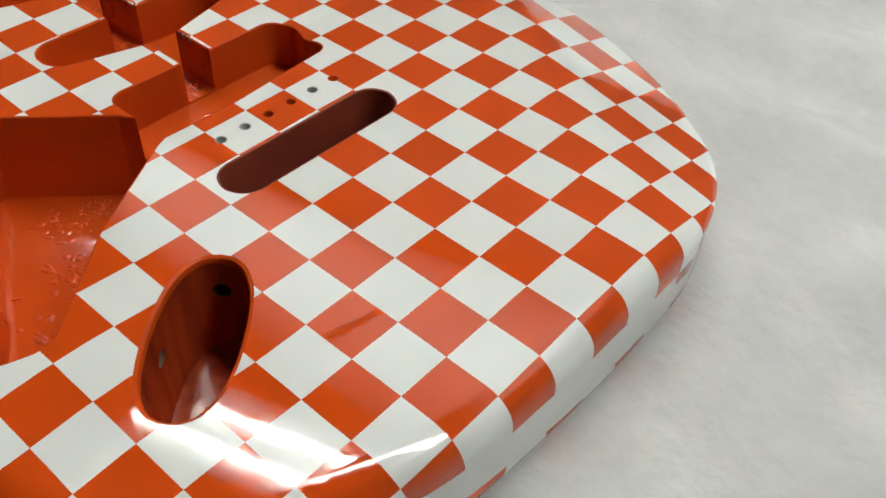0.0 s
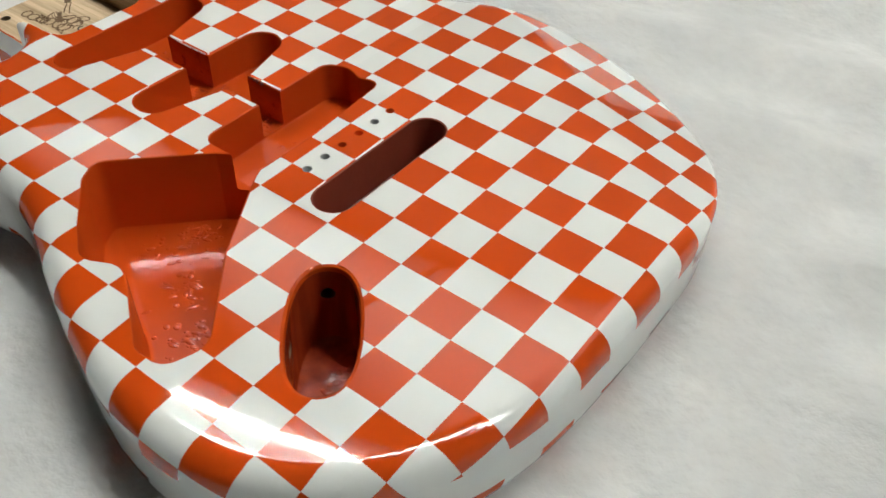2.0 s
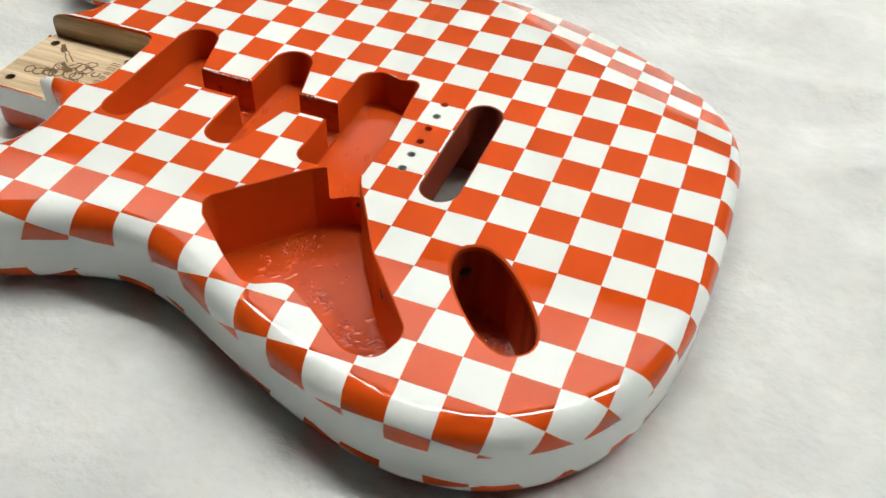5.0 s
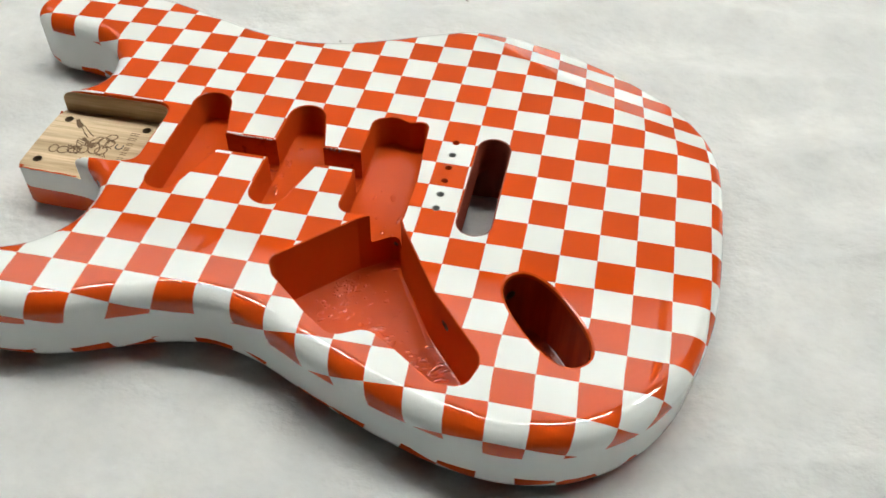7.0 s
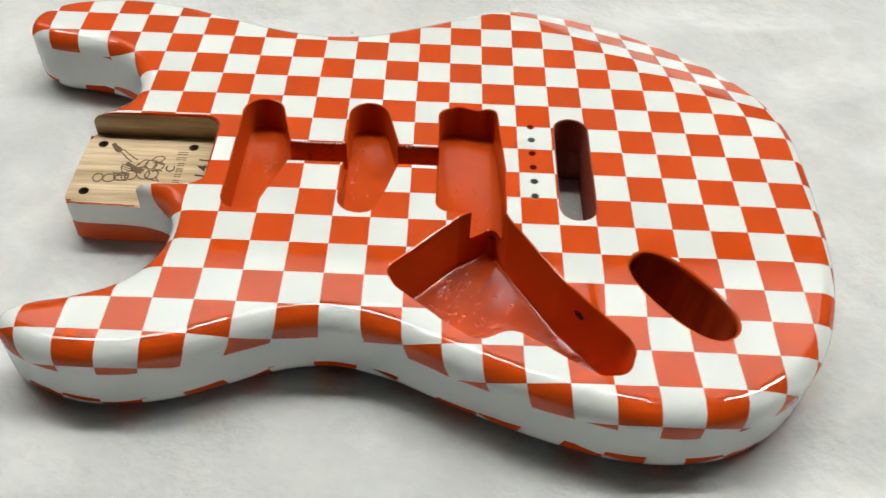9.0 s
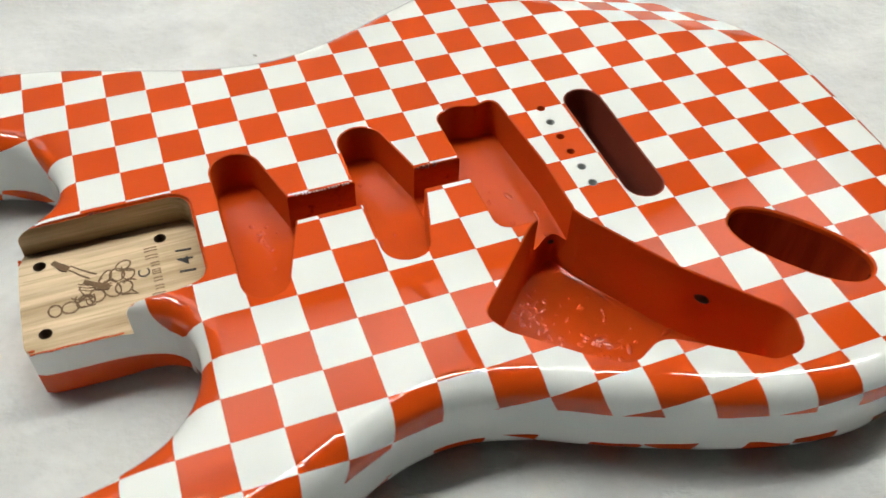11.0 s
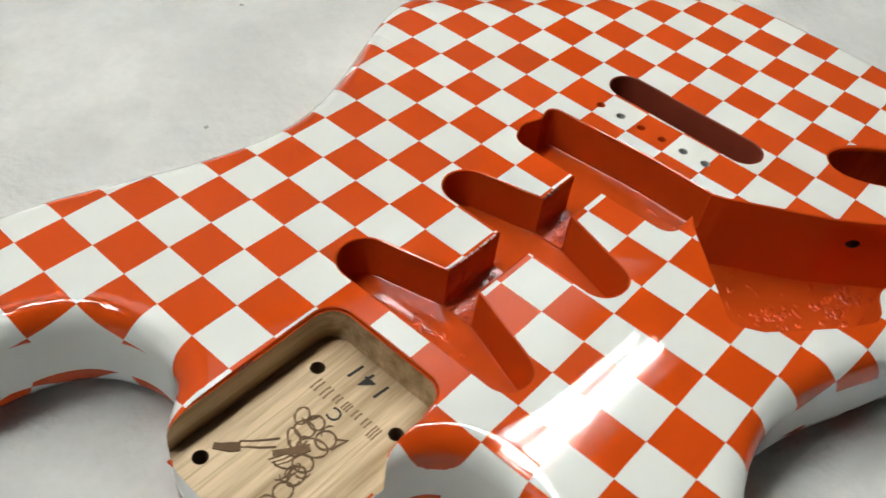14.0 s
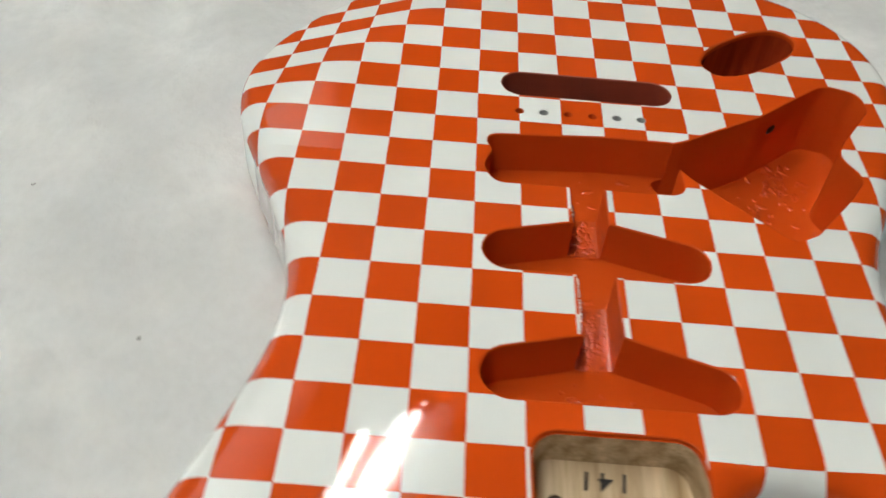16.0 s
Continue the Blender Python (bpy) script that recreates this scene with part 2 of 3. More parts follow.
def loft(rings):
    """A closed solid through loops of 3D places of equal count, capped at both ends."""
    bm = bmesh.new()
    loops = [[bm.verts.new(p) for p in ring] for ring in rings]
    for low, high in zip(loops, loops[1:]):
        for i in range(len(low)):
            j = (i + 1) % len(low)
            bm.faces.new((low[i], low[j], high[j], high[i]))
    bm.faces.new(loops[0][::-1])
    bm.faces.new(loops[-1])
    return bm


# ------------------------------------------------------------------ room
x0, x1, y0, y1 = ROOM
WALLS = {"wall_north": ((x0, y1, FLOOR - 0.05), (x1, y1 + 0.1, CEILING)), "wall_south": ((x0, y0 - 0.1, FLOOR - 0.05), (x1, y0, CEILING)),
         "wall_east": ((x1, y0 - 0.1, FLOOR - 0.05), (x1 + 0.1, y1 + 0.1, CEILING)), "wall_west": ((x0 - 0.1, y0 - 0.1, FLOOR - 0.05), (x0, y1 + 0.1, CEILING))}
# walls added out of view to hold down bounce and reflections
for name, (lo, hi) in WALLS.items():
    tagged(part(name, block(lo, hi), MAT_WALL if name == "wall_north" else MAT_WALL_GREY), "unseen matt wall, its grey set for bounce and reflections", "wall", kind="structure")
tagged(part("ceiling", block((x0 - 0.1, y0 - 0.1, CEILING), (x1 + 0.1, y1 + 0.1, CEILING + 0.1)), MAT_CEILING),
       "plain dark grey painted ceiling over the room", "ceiling", kind="structure")
tagged(part("floor", block((x0, y0, FLOOR - 0.05), (x1, y1, FLOOR)), MAT_FLOOR),
       "unseen plain dark grey floor under the work table", "floor", kind="structure")


def work_table(lo, hi):
    """A plain table whose top carries the blanket."""
    top = new("work_table")
    top.location = ((lo[0] + hi[0]) / 2, (lo[1] + hi[1]) / 2, FLOOR)
    half = ((hi[0] - lo[0]) / 2, (hi[1] - lo[1]) / 2)
    board = block((-half[0], -half[1], -0.047 - FLOOR), (half[0], half[1], -0.0125 - FLOOR))
    bmesh.ops.bevel(board, geom=board.edges[:], offset=0.004, segments=2, affect="EDGES")
    part("tabletop", board, MAT_BOARD, top)
    for sx in (-1, 1):
        for sy in (-1, 1):
            cx, cy = sx * (half[0] - 0.06), sy * (half[1] - 0.06)
            leg = block((cx - 0.03, cy - 0.03, 0.0), (cx + 0.03, cy + 0.03, -0.046 - FLOOR))
            bmesh.ops.bevel(leg, geom=leg.edges[:], offset=0.004, segments=1, affect="EDGES")
            part("leg", leg, MAT_BOARD, top)
    return tagged(top, "unseen plain wooden work table under the white blanket", "table")


# unseen table; its near edge gives way to dark floor, so less light bounces
work_table((-1.02, -0.40), (1.02, 1.30))


def light_fixture(centre, turn, length, sides):
    """A ceiling fixture with bare fluorescent tubes side by side."""
    top = new("ceiling_light")
    top.matrix_basis = pose(centre[0], centre[1], CEILING, 0, 0, turn)
    tray = block((-length / 2, -0.15, -0.05), (length / 2, 0.15, -0.002))
    bmesh.ops.bevel(tray, geom=tray.edges[:], offset=0.012, segments=2, affect="EDGES")
    part("tray", tray, MAT_METAL, top)
    for side in sides:
        tube = bmesh.new()
        bmesh.ops.create_cone(tube, cap_ends=True, segments=20, radius1=0.017, radius2=0.017, depth=length - 0.06,
                              matrix=pose(0, side, -0.075, 0, 90, 0))
        part("tube", tube, MAT_TUBE, top, "lit white fluorescent tube", smooth=True)
        for end in (-1, 1):
            holder = block((end * (length / 2 - 0.03) - 0.012, side - 0.02, -0.10), (end * (length / 2 - 0.03) + 0.012, side + 0.02, -0.045))
            part("holder", holder, MAT_METAL, top)
    return tagged(top, "white steel ceiling fixture with lit bare fluorescent tubes", "ceiling light", "ceiling lights")


def panel_light(centre, length=1.46, width=0.80):
    """A wide flat ceiling fixture with a white diffuser in a slim frame."""
    top = new("ceiling_panel_light")
    top.matrix_basis = pose(centre[0], centre[1], CEILING, 0, 0, 0)
    rim = block((-length / 2 - 0.015, -width / 2 - 0.015, -0.022), (length / 2 + 0.015, width / 2 + 0.015, -0.001))
    bmesh.ops.bevel(rim, geom=rim.edges[:], offset=0.006, segments=2, affect="EDGES")
    part("frame", rim, MAT_METAL, top)
    part("diffuser", block((-length / 2, -width / 2, -0.030), (length / 2, width / 2, -0.021)), MAT_DIFFUSER, top, "softly lit white diffuser")
    return tagged(top, "wide white ceiling panel with a softly lit diffuser", "ceiling light", "ceiling panels")


# unseen panels stand for the bright ceiling area that the top reflects
for x in (-1.8, -0.3, 1.2):
    panel_light((x, 1.24))
# one row of fixtures along the room
light_fixture((1.10, 0.46), 0, 0.74, (-0.025, 0.02, 0.10))
light_fixture((0.04, 0.46), 1, 1.26, (-0.03, 0.03))
light_fixture((-0.86, 0.52), 12, 0.70, (-0.07, 0.04))


# ------------------------------------------------------------------ blanket
def blanket_height(x, y):
    """Soft folds and tufts, pressed flat under the body."""
    p = Vector((x, y, 0.0))
    folds = noise.noise(p * 2.6 + Vector((3, 1, 0))) * 0.012 + noise.noise(p * 7.0) * 0.008 + noise.noise(p * 14.0) * 0.0035
    # pulled wrinkles that run aslant
    q = Vector((x * 3.0 + y * 2.0, (y - 0.25 * x) * 11.0, 2.0))
    folds += (0.45 - abs(noise.noise(q))) * 0.016
    small = noise.noise(p * 26.0) * 0.0014 + noise.noise(p * 70.0) * 0.0006 + noise.noise(p * 170.0) * 0.0003
    u, v = (x + 0.06) / 0.27, (y - 0.02) / 0.19
    away = max(0.0, min(1.0, (math.sqrt(u * u + v * v) - 0.75) / 0.55))
    away = away * away * (3 - 2 * away)
    return (folds + 0.001) * away + small * (0.35 + 0.65 * away) - 0.0012 * (1 - away)


def make_blanket():
    nx, ny, width, depth = 500, 420, 2.0, 1.64
    cx, cy = 0.0, 0.44
    # closer lines in the middle
    def line(n, size, middle):
        s = np.linspace(-1, 1, n)
        return (0.5 * s + 0.5 * s ** 3) * size / 2 + middle * (1 - s * s)
    xs, ys = line(nx, width, 0.0) + cx, line(ny, depth, -0.30) + cy
    verts = [(x, y, blanket_height(x, y)) for y in ys for x in xs]
    faces = [(j * nx + i, j * nx + i + 1, (j + 1) * nx + i + 1, (j + 1) * nx + i) for j in range(ny - 1) for i in range(nx - 1)]
    data = bpy.data.meshes.new("blanket")
    data.from_pydata(verts, [], faces)
    data.polygons.foreach_set("use_smooth", [True] * len(faces))
    data.materials.append(MAT_FLEECE)
    ob = new("blanket", data)
    thick = ob.modifiers.new("thickness", "SOLIDIFY")
    thick.thickness, thick.offset = 0.010, -1
    return tagged(ob, "white fleece blanket with soft folds under the guitar body", "blanket")


make_blanket()

# ------------------------------------------------------------------ guitar body
# the outline in millimetres, counter-clockwise from the end of the body
BASS_SIDE = [(160.3, 32), (160, 60), (158, 88.5), (151, 115.5), (137, 143), (116, 163), (88.5, 179), (58, 187.5), (29, 189), (0, 184), (-30, 172),
             (-60, 158.5), (-85, 149), (-110, 145), (-138, 148), (-172, 158), (-206, 169.5), (-236, 175), (-266, 173.5), (-289, 165),
             (-301, 151), (-299.5, 137), (-286, 127), (-267, 123)]
NECK_END = [(-246, 118.5), (-230, 109), (-221, 93), (-219, 79), (-222.8, 68.3), (-230.3, 61.2), (-235.8, 56.2), (-239.2, 50.5), (-240.2, 40), (-240.2, 10), (-239.9, 2.5), (-238.4, -0.6), (-234, -1.7),
            (-226, -2.1), (-212, -2.5), (-196, -4), (-184, -9), (-177, -20)]
TREBLE_SIDE = [(-176, -35), (-181, -50), (-193, -63.5), (-212, -72), (-228, -77), (-238.2, -84.5), (-238.6, -93.5), (-228, -102), (-206, -109.5), (-180, -109.5),
               (-155, -103.5), (-128, -92.5), (-108, -86), (-88, -84.5), (-62, -91), (-30, -105.5), (5, -119.5), (38, -129), (66, -131.5),
               (96, -125.5), (121, -109.5), (138.5, -88), (149.8, -62), (156.3, -35), (159.4, 0)]


def arm_drop(x, y):
    """How far the forearm contour lies below the flat top."""
    d = x * ARM_WAY[0] + y * ARM_WAY[1] - ARM_START
    if d <= 0:
        return 0.0
    return ARM_SLOPE * d * d / (2 * ARM_BLEND) if d < ARM_BLEND else ARM_SLOPE * (d - ARM_BLEND / 2)


def edge_rounding(loop):
    """The radius of the rounded edge at each place of the outline."""
    heel = np.array([1.0 if (p[0] < -0.196 and -0.02 < p[1] < 0.046) else 0.0 for p in loop])
    for _ in range(8):
        heel = (np.roll(heel, 1) + heel + np.roll(heel, -1)) / 3
    radius = 0.0105 * (1 - heel) + 0.0022 * heel
    radius *= np.array([1 - 0.65 * min(1.0, arm_drop(*p) / 0.014) for p in loop])
    # a tight tip carries a smaller rounding
    step = np.roll(loop, -1, 0) - np.roll(loop, 1, 0)
    angle = np.unwrap(np.arctan2(step[:, 1], step[:, 0]))
    bend = np.maximum((np.roll(angle, -4) - np.roll(angle, 4) + math.pi) % (2 * math.pi) - math.pi, 0.02)
    span = 4 * np.linalg.norm(step, axis=1)
    radius = np.minimum(radius, 0.58 * span / bend)
    for _ in range(16):
        radius = np.minimum(radius, (np.roll(radius, 1) + radius + np.roll(radius, -1)) / 3)
    return radius


OUTLINE = spline(BASS_SIDE + NECK_END + TREBLE_SIDE, 420) * MM
OUTWARD, ROUNDING = outward(OUTLINE), edge_rounding(OUTLINE)


def edge_of(x, y):
    """The nearest place of the outline, its outward normal, how far inside it lies and the edge's radius there."""
    here = np.array((x, y))
    along = np.roll(OUTLINE, -1, 0) - OUTLINE
    share = np.clip(((here - OUTLINE) * along).sum(1) / (along * along).sum(1), 0, 1)
    foot = OUTLINE + along * share[:, None]
    i = int(np.argmin(((here - foot) ** 2).sum(1)))
    f, j = share[i], (i + 1) % len(OUTLINE)
    normal = OUTWARD[i] * (1 - f) + OUTWARD[j] * f
    normal /= np.linalg.norm(normal)
    return foot[i], normal, float((foot[i] - here) @ normal), ROUNDING[i] * (1 - f) + ROUNDING[j] * f


def unfolded(x, y, z):
    """Where a place of the shell lies on the flat sheets of squares, folded down from the top and up from the back."""
    here = np.array((x, y))
    sink = arm_drop(x, y) / (TOP - 0.010)
    if z > 0.010:
        z = (z - 0.010 * sink) / (1 - sink)
    foot, normal, inset, r = edge_of(x, y)
    places = []
    for depth in (TOP - z, z):
        if inset >= r * 0.999:
            places.append(here)
            continue
        if depth < r:
            run = r * (math.pi / 2 - math.atan2(1 - depth / r, max(1e-6, 1 - inset / r)))
        else:
            run = r * math.pi / 2 + depth - r
        places.append(foot + normal * (run - r))
    return places


def body_solid():
    loop, out, radius = OUTLINE, OUTWARD, ROUNDING
    rings = []

    def ring(z, inset):
        at = loop - out * np.asarray(inset)[:, None]
        rings.append([(x, y, h) for (x, y), h in zip(at, np.broadcast_to(z, len(loop)))])

    ring(0.0, radius + 0.0012)
    for a in np.radians([0, 18, 36, 54, 72, 90]):
        ring(radius * (1 - np.cos(a)), radius * (1 - np.sin(a)))
    for a in np.radians([0, 13, 26, 39, 52, 65, 78, 90]):
        ring(TOP - radius * (1 - np.sin(a)), radius * (1 - np.cos(a)))
    ring(TOP, radius + 0.0008)
    bm = loft(rings)
    # lines across the top, which falls a little towards its edge
    for axis, low, high in ((Vector((1, 0, 0)), -0.238, 0.158), (Vector((0, 1, 0)), -0.130, 0.188)):
        for d in np.arange(low, high, 0.0075):
            geom = bm.verts[:] + bm.edges[:] + bm.faces[:]
            bmesh.ops.bisect_plane(bm, geom=geom, dist=1e-6, plane_co=axis * float(d), plane_no=axis)
    for v in bm.verts:
        if v.co.z > TOP - 0.012:
            inset, r = edge_of(*v.co[:2])[2:]
            near = max(0.0, min(1.0, 1 - (inset - r) / 0.030))
            v.co.z -= 0.0003 * near * near * min(1.0, r / 0.0105) * (1 - (TOP - v.co.z) / 0.012)
    # lines across the forearm contour, then sink it
    way = Vector((*ARM_WAY, 0))
    for d in np.arange(0.0, 0.070, 0.004):
        geom = bm.verts[:] + bm.edges[:] + bm.faces[:]
        bmesh.ops.bisect_plane(bm, geom=geom, dist=1e-6, plane_co=way * (ARM_START + float(d)), plane_no=way)
    for v in bm.verts:
        w = max(0.0, min(1.0, (v.co.z - 0.010) / (TOP - 0.010)))
        v.co.z -= arm_drop(v.co.x, v.co.y) * w
    bmesh.ops.recalc_face_normals(bm, faces=bm.faces)
    return bm


def cutter(curve, floor, ceiling=TOP, fillet=0.0012, lip=0.0009):
    """A routing bit's path as a solid: rounded at the floor, flared at the lip. curve in millimetres."""
    curve = counter_clockwise(np.array(curve, float)) * MM
    out = outward(curve)

    def ring(z, grow):
        return [(x, y, z) for x, y in curve + out * grow]

    rings = []
    if fillet:
        for a in np.radians([0, 45, 90]):
            rings.append(ring(floor + fillet * (1 - math.cos(a)), -fillet * (1 - math.sin(a))))
    else:
        rings.append(ring(floor, 0))
    if lip:
        rings += [ring(ceiling - lip, 0), ring(ceiling - lip * 0.3, lip * 0.3), ring(ceiling, lip), ring(ceiling + 0.006, lip)]
    else:
        rings.append(ring(ceiling + 0.006, 0))
    return loft(rings)


def round_hole(x, y, radius, low, high, lip=0.0004):
    return cutter([(x + radius * math.cos(a), y + radius * math.sin(a)) for a in np.linspace(0, 2 * math.pi, 20, endpoint=False)], low, high, 0.0, lip)


def slot(cx, cy, length, width, turn, corner=None):
    """The outline of a slot with round ends."""
    r = width / 2 if corner is None else corner
    pts = rounded([(-length / 2, -width / 2, r), (length / 2, -width / 2, r), (length / 2, width / 2, r), (-length / 2, width / 2, r)])
    c, s = math.cos(radians(turn)), math.sin(radians(turn))
    return [(cx + c * x - s * y, cy + s * x + c * y) for x, y in pts]


def oval(cx, cy, length, width, turn, power=2.5):
    """A rounded outline between an ellipse and a slot."""
    c, s = math.cos(radians(turn)), math.sin(radians(turn))
    out = []
    for a in np.linspace(0, 2 * math.pi, 56, endpoint=False):
        u, v = math.cos(a), math.sin(a)
        x = length / 2 * math.copysign(abs(u) ** (2 / power), u)
        y = width / 2 * math.copysign(abs(v) ** (2 / power), v)
        out.append((cx + c * x - s * y, cy + s * x + c * y))
    return spaced(np.array(out), 56)


PICKUP_FLOOR, CONTROL_FLOOR, POCKET_FLOOR = TOP - 0.0200, TOP - 0.0385, TOP - 0.0160
NECK_PICKUP = [(-153, -15.6, 9), (-136.8, -16.2, 8), (-124, 21.5, 1.2), (-124.2, 37, 1.2), (-133.8, 72.4, 10), (-153, 71.6, 10)]
MIDDLE_PICKUP = [(-93.6, -14.6, 9), (-75.6, -15.6, 8), (-65.2, 21.5, 1.2), (-65.4, 37, 1.2), (-74.6, 72.6, 10), (-93.2, 71.4, 10)]
BRIDGE_PICKUP = [(-43, -12, 6), (-8, -12, 2), (-7.5, 20, 30), (-11.5, 72.4, 8), (-22, 69, 4), (-32.5, 72.8, 7), (-43, 67.6, 6)]
CONTROLS = [(-31, -16, 1), (-12, -3, 4), (-6, -17, 4), (18, -56, 20), (48.8, -92.5, 9), (43.6, -108.8, 7), (30, -109.5, 8), (5, -92, 12), (-7, -85, 9),
            (-22.5, -93.6, 8), (-38, -82.6, 6), (-61, -63, 6), (-66.5, -52.8, 5)]
POCKET = [(-265, -14, 0), (-201, -14, 0), (-200, -6.5, 0), (-198, -3, 0), (-194.5, -0.7, 0), (-188, 0.3, 0), (-178, 0.3, 3), (-165, 3, 7), (-165, 54.8, 8), (-205, 54.6, 0), (-265, 54.2, 0)]



def grown(curve, by):
    """A loop in millimetres, set outwards."""
    curve = counter_clockwise(np.array(curve, float))
    return curve + outward(curve) * by


CUTS = [
    # name, solid, material, label
    ("pickup_cavity", cutter(rounded(NECK_PICKUP), PICKUP_FLOOR), MAT_CAVITY, "orange lacquered pickup hollow beside the neck pocket"),
    ("pickup_cavity", cutter(rounded(MIDDLE_PICKUP), PICKUP_FLOOR), MAT_CAVITY, "orange lacquered middle pickup hollow"),
    ("pickup_cavity", cutter(rounded(BRIDGE_PICKUP), PICKUP_FLOOR - 0.0003), MAT_CAVITY, "orange lacquered pickup hollow beside the screw holes"),
    ("wire_channel", cutter([(-130, 22.0), (-88, 22.0), (-88, 36.2), (-130, 36.2)], PICKUP_FLOOR + 0.0008), MAT_CHANNEL, "rough orange wiring channel"),
    ("wire_channel", cutter([(-72, 22.3), (-36, 22.3), (-36, 36), (-72, 36)], PICKUP_FLOOR + 0.0010), MAT_CHANNEL, "rough orange wiring channel with a chipped edge"),
    ("control_cavity", cutter(rounded(CONTROLS), CONTROL_FLOOR, fillet=0.002), MAT_CAVITY, "deep orange control hollow with pooled lacquer"),
    ("jack_rim", cutter(grown(oval(74.5, -61.5, 61, 26.5, -51, 2.4), 0.08), TOP - 0.0024, fillet=0.0, lip=0.0016), MAT_CAVITY, "rounded orange painted rim of the jack recess"),
    ("jack_recess", cutter(oval(74.5, -61.5, 61, 26.5, -51, 2.4), TOP - 0.040, lip=0.0), MAT_RECESS, "slanting orange jack recess"),
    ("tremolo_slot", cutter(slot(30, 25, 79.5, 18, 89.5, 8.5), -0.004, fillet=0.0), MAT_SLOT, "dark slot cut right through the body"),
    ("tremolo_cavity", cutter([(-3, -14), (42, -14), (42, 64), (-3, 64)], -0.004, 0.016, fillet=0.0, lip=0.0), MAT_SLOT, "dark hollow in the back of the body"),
    ("pocket_rim", cutter(grown(rounded(POCKET), 0.6), TOP - 0.0014, fillet=0.0, lip=0.0008), MAT_CAVITY, "thin orange painted rim of the neck pocket"),
    ("neck_pocket", cutter(rounded(POCKET), POCKET_FLOOR, fillet=0.0, lip=0.0), MAT_WOOD, "bare ash neck pocket with stamped marks"),
]
for k in range(6):
    CUTS.append(("screw_hole", round_hole(7.8, 1.2 + 11.2 * k, 1.8, TOP - 0.016, TOP), MAT_SCREW if k in (0, 1, 4) else MAT_CAVITY, ""))

def drilled(a, b, radius):
    """A straight drill path between two places in millimetres, the third number below the top."""
    a, b = (Vector((p[0] * MM, p[1] * MM, TOP - p[2] * MM)) for p in (a, b))
    bm = bmesh.new()
    turn = (b - a).to_track_quat("Z", "Y").to_matrix().to_4x4()
    bmesh.ops.create_cone(bm, cap_ends=True, segments=18, radius1=radius * MM, radius2=radius * MM, depth=(b - a).length,
                          matrix=Matrix.Translation((a + b) / 2) @ turn)
    return bm


for a, b, radius in (((20, -66, 12.3), (70, -68.5, 16), 2.4), ((-13, -24, 24.5), (-13, -4, 25.5), 1.5), ((64, -50, 14), (48, -30, 15), 3.0)):
    CUTS.append(("wire_hole", drilled(a, b, radius), MAT_HOLE, "dark drilled hole for a wire"))
for bx, by in ((-231.5, 7.8), (-180.8, 7.8), (-231.5, 46), (-180.8, 46)):
    CUTS.append(("bolt_hole", round_hole(bx, by, 2.7, 0.002, POCKET_FLOOR, 0.0), MAT_HOLE, "dark drilled bolt hole"))


def make_body():
    blanks = [bpy.data.materials.new("blank") for _ in range(len(CUTS) + 1)]
    ob = new("blank_body", mesh_of(body_solid(), "blank_body", [blanks[0]]))
    tools = []
    for (name, solid, _, _), blank in zip(CUTS, blanks[1:]):
        bmesh.ops.recalc_face_normals(solid, faces=solid.faces)
        tool = new("tool", mesh_of(solid, "tool", [blank]))
        cut = ob.modifiers.new("cut", "BOOLEAN")
        cut.operation, cut.solver, cut.object, cut.material_mode = "DIFFERENCE", "EXACT", tool, "TRANSFER"
        tools.append(tool)
    graph = bpy.context.evaluated_depsgraph_get()
    whole = bpy.data.meshes.new_from_object(ob.evaluated_get(graph))
    order = {m.name: i for i, m in enumerate(blanks)}
    slots = [order[m.name] for m in whole.materials]
    for tool in tools:
        bpy.data.objects.remove(tool)
    bpy.data.objects.remove(ob)
    body = new("guitar_body")
    names = [("shell", None, MAT_CHECK, "glossy white body with orange painted squares")] + CUTS
    for i, (name, _, material, label) in enumerate(names):
        bm = bmesh.new()
        bm.from_mesh(whole)
        keep = {k for k, s in enumerate(slots) if s == i}
        bmesh.ops.delete(bm, geom=[f for f in bm.faces if f.material_index not in keep], context="FACES")
        if not bm.faces:
            bm.free()
            continue
        for f in bm.faces:
            f.material_index, f.smooth = 0, True
        for e in bm.edges:
            e.smooth = len(e.link_faces) == 2 and e.calc_face_angle(0) < radians(32)
        if name == "shell":
            sheets = [bm.loops.layers.uv.new(sheet) for sheet in ("top_sheet", "back_sheet")]
            for v in bm.verts:
                for sheet, place in zip(sheets, unfolded(*v.co)):
                    for corner in v.link_loops:
                        corner[sheet].uv = place
        part(name, bm, material, body, label)
    for blank in blanks:
        bpy.data.materials.remove(blank)
    return tagged(body, "bare electric guitar body in glossy orange and white checks", "guitar body")


body = make_body()


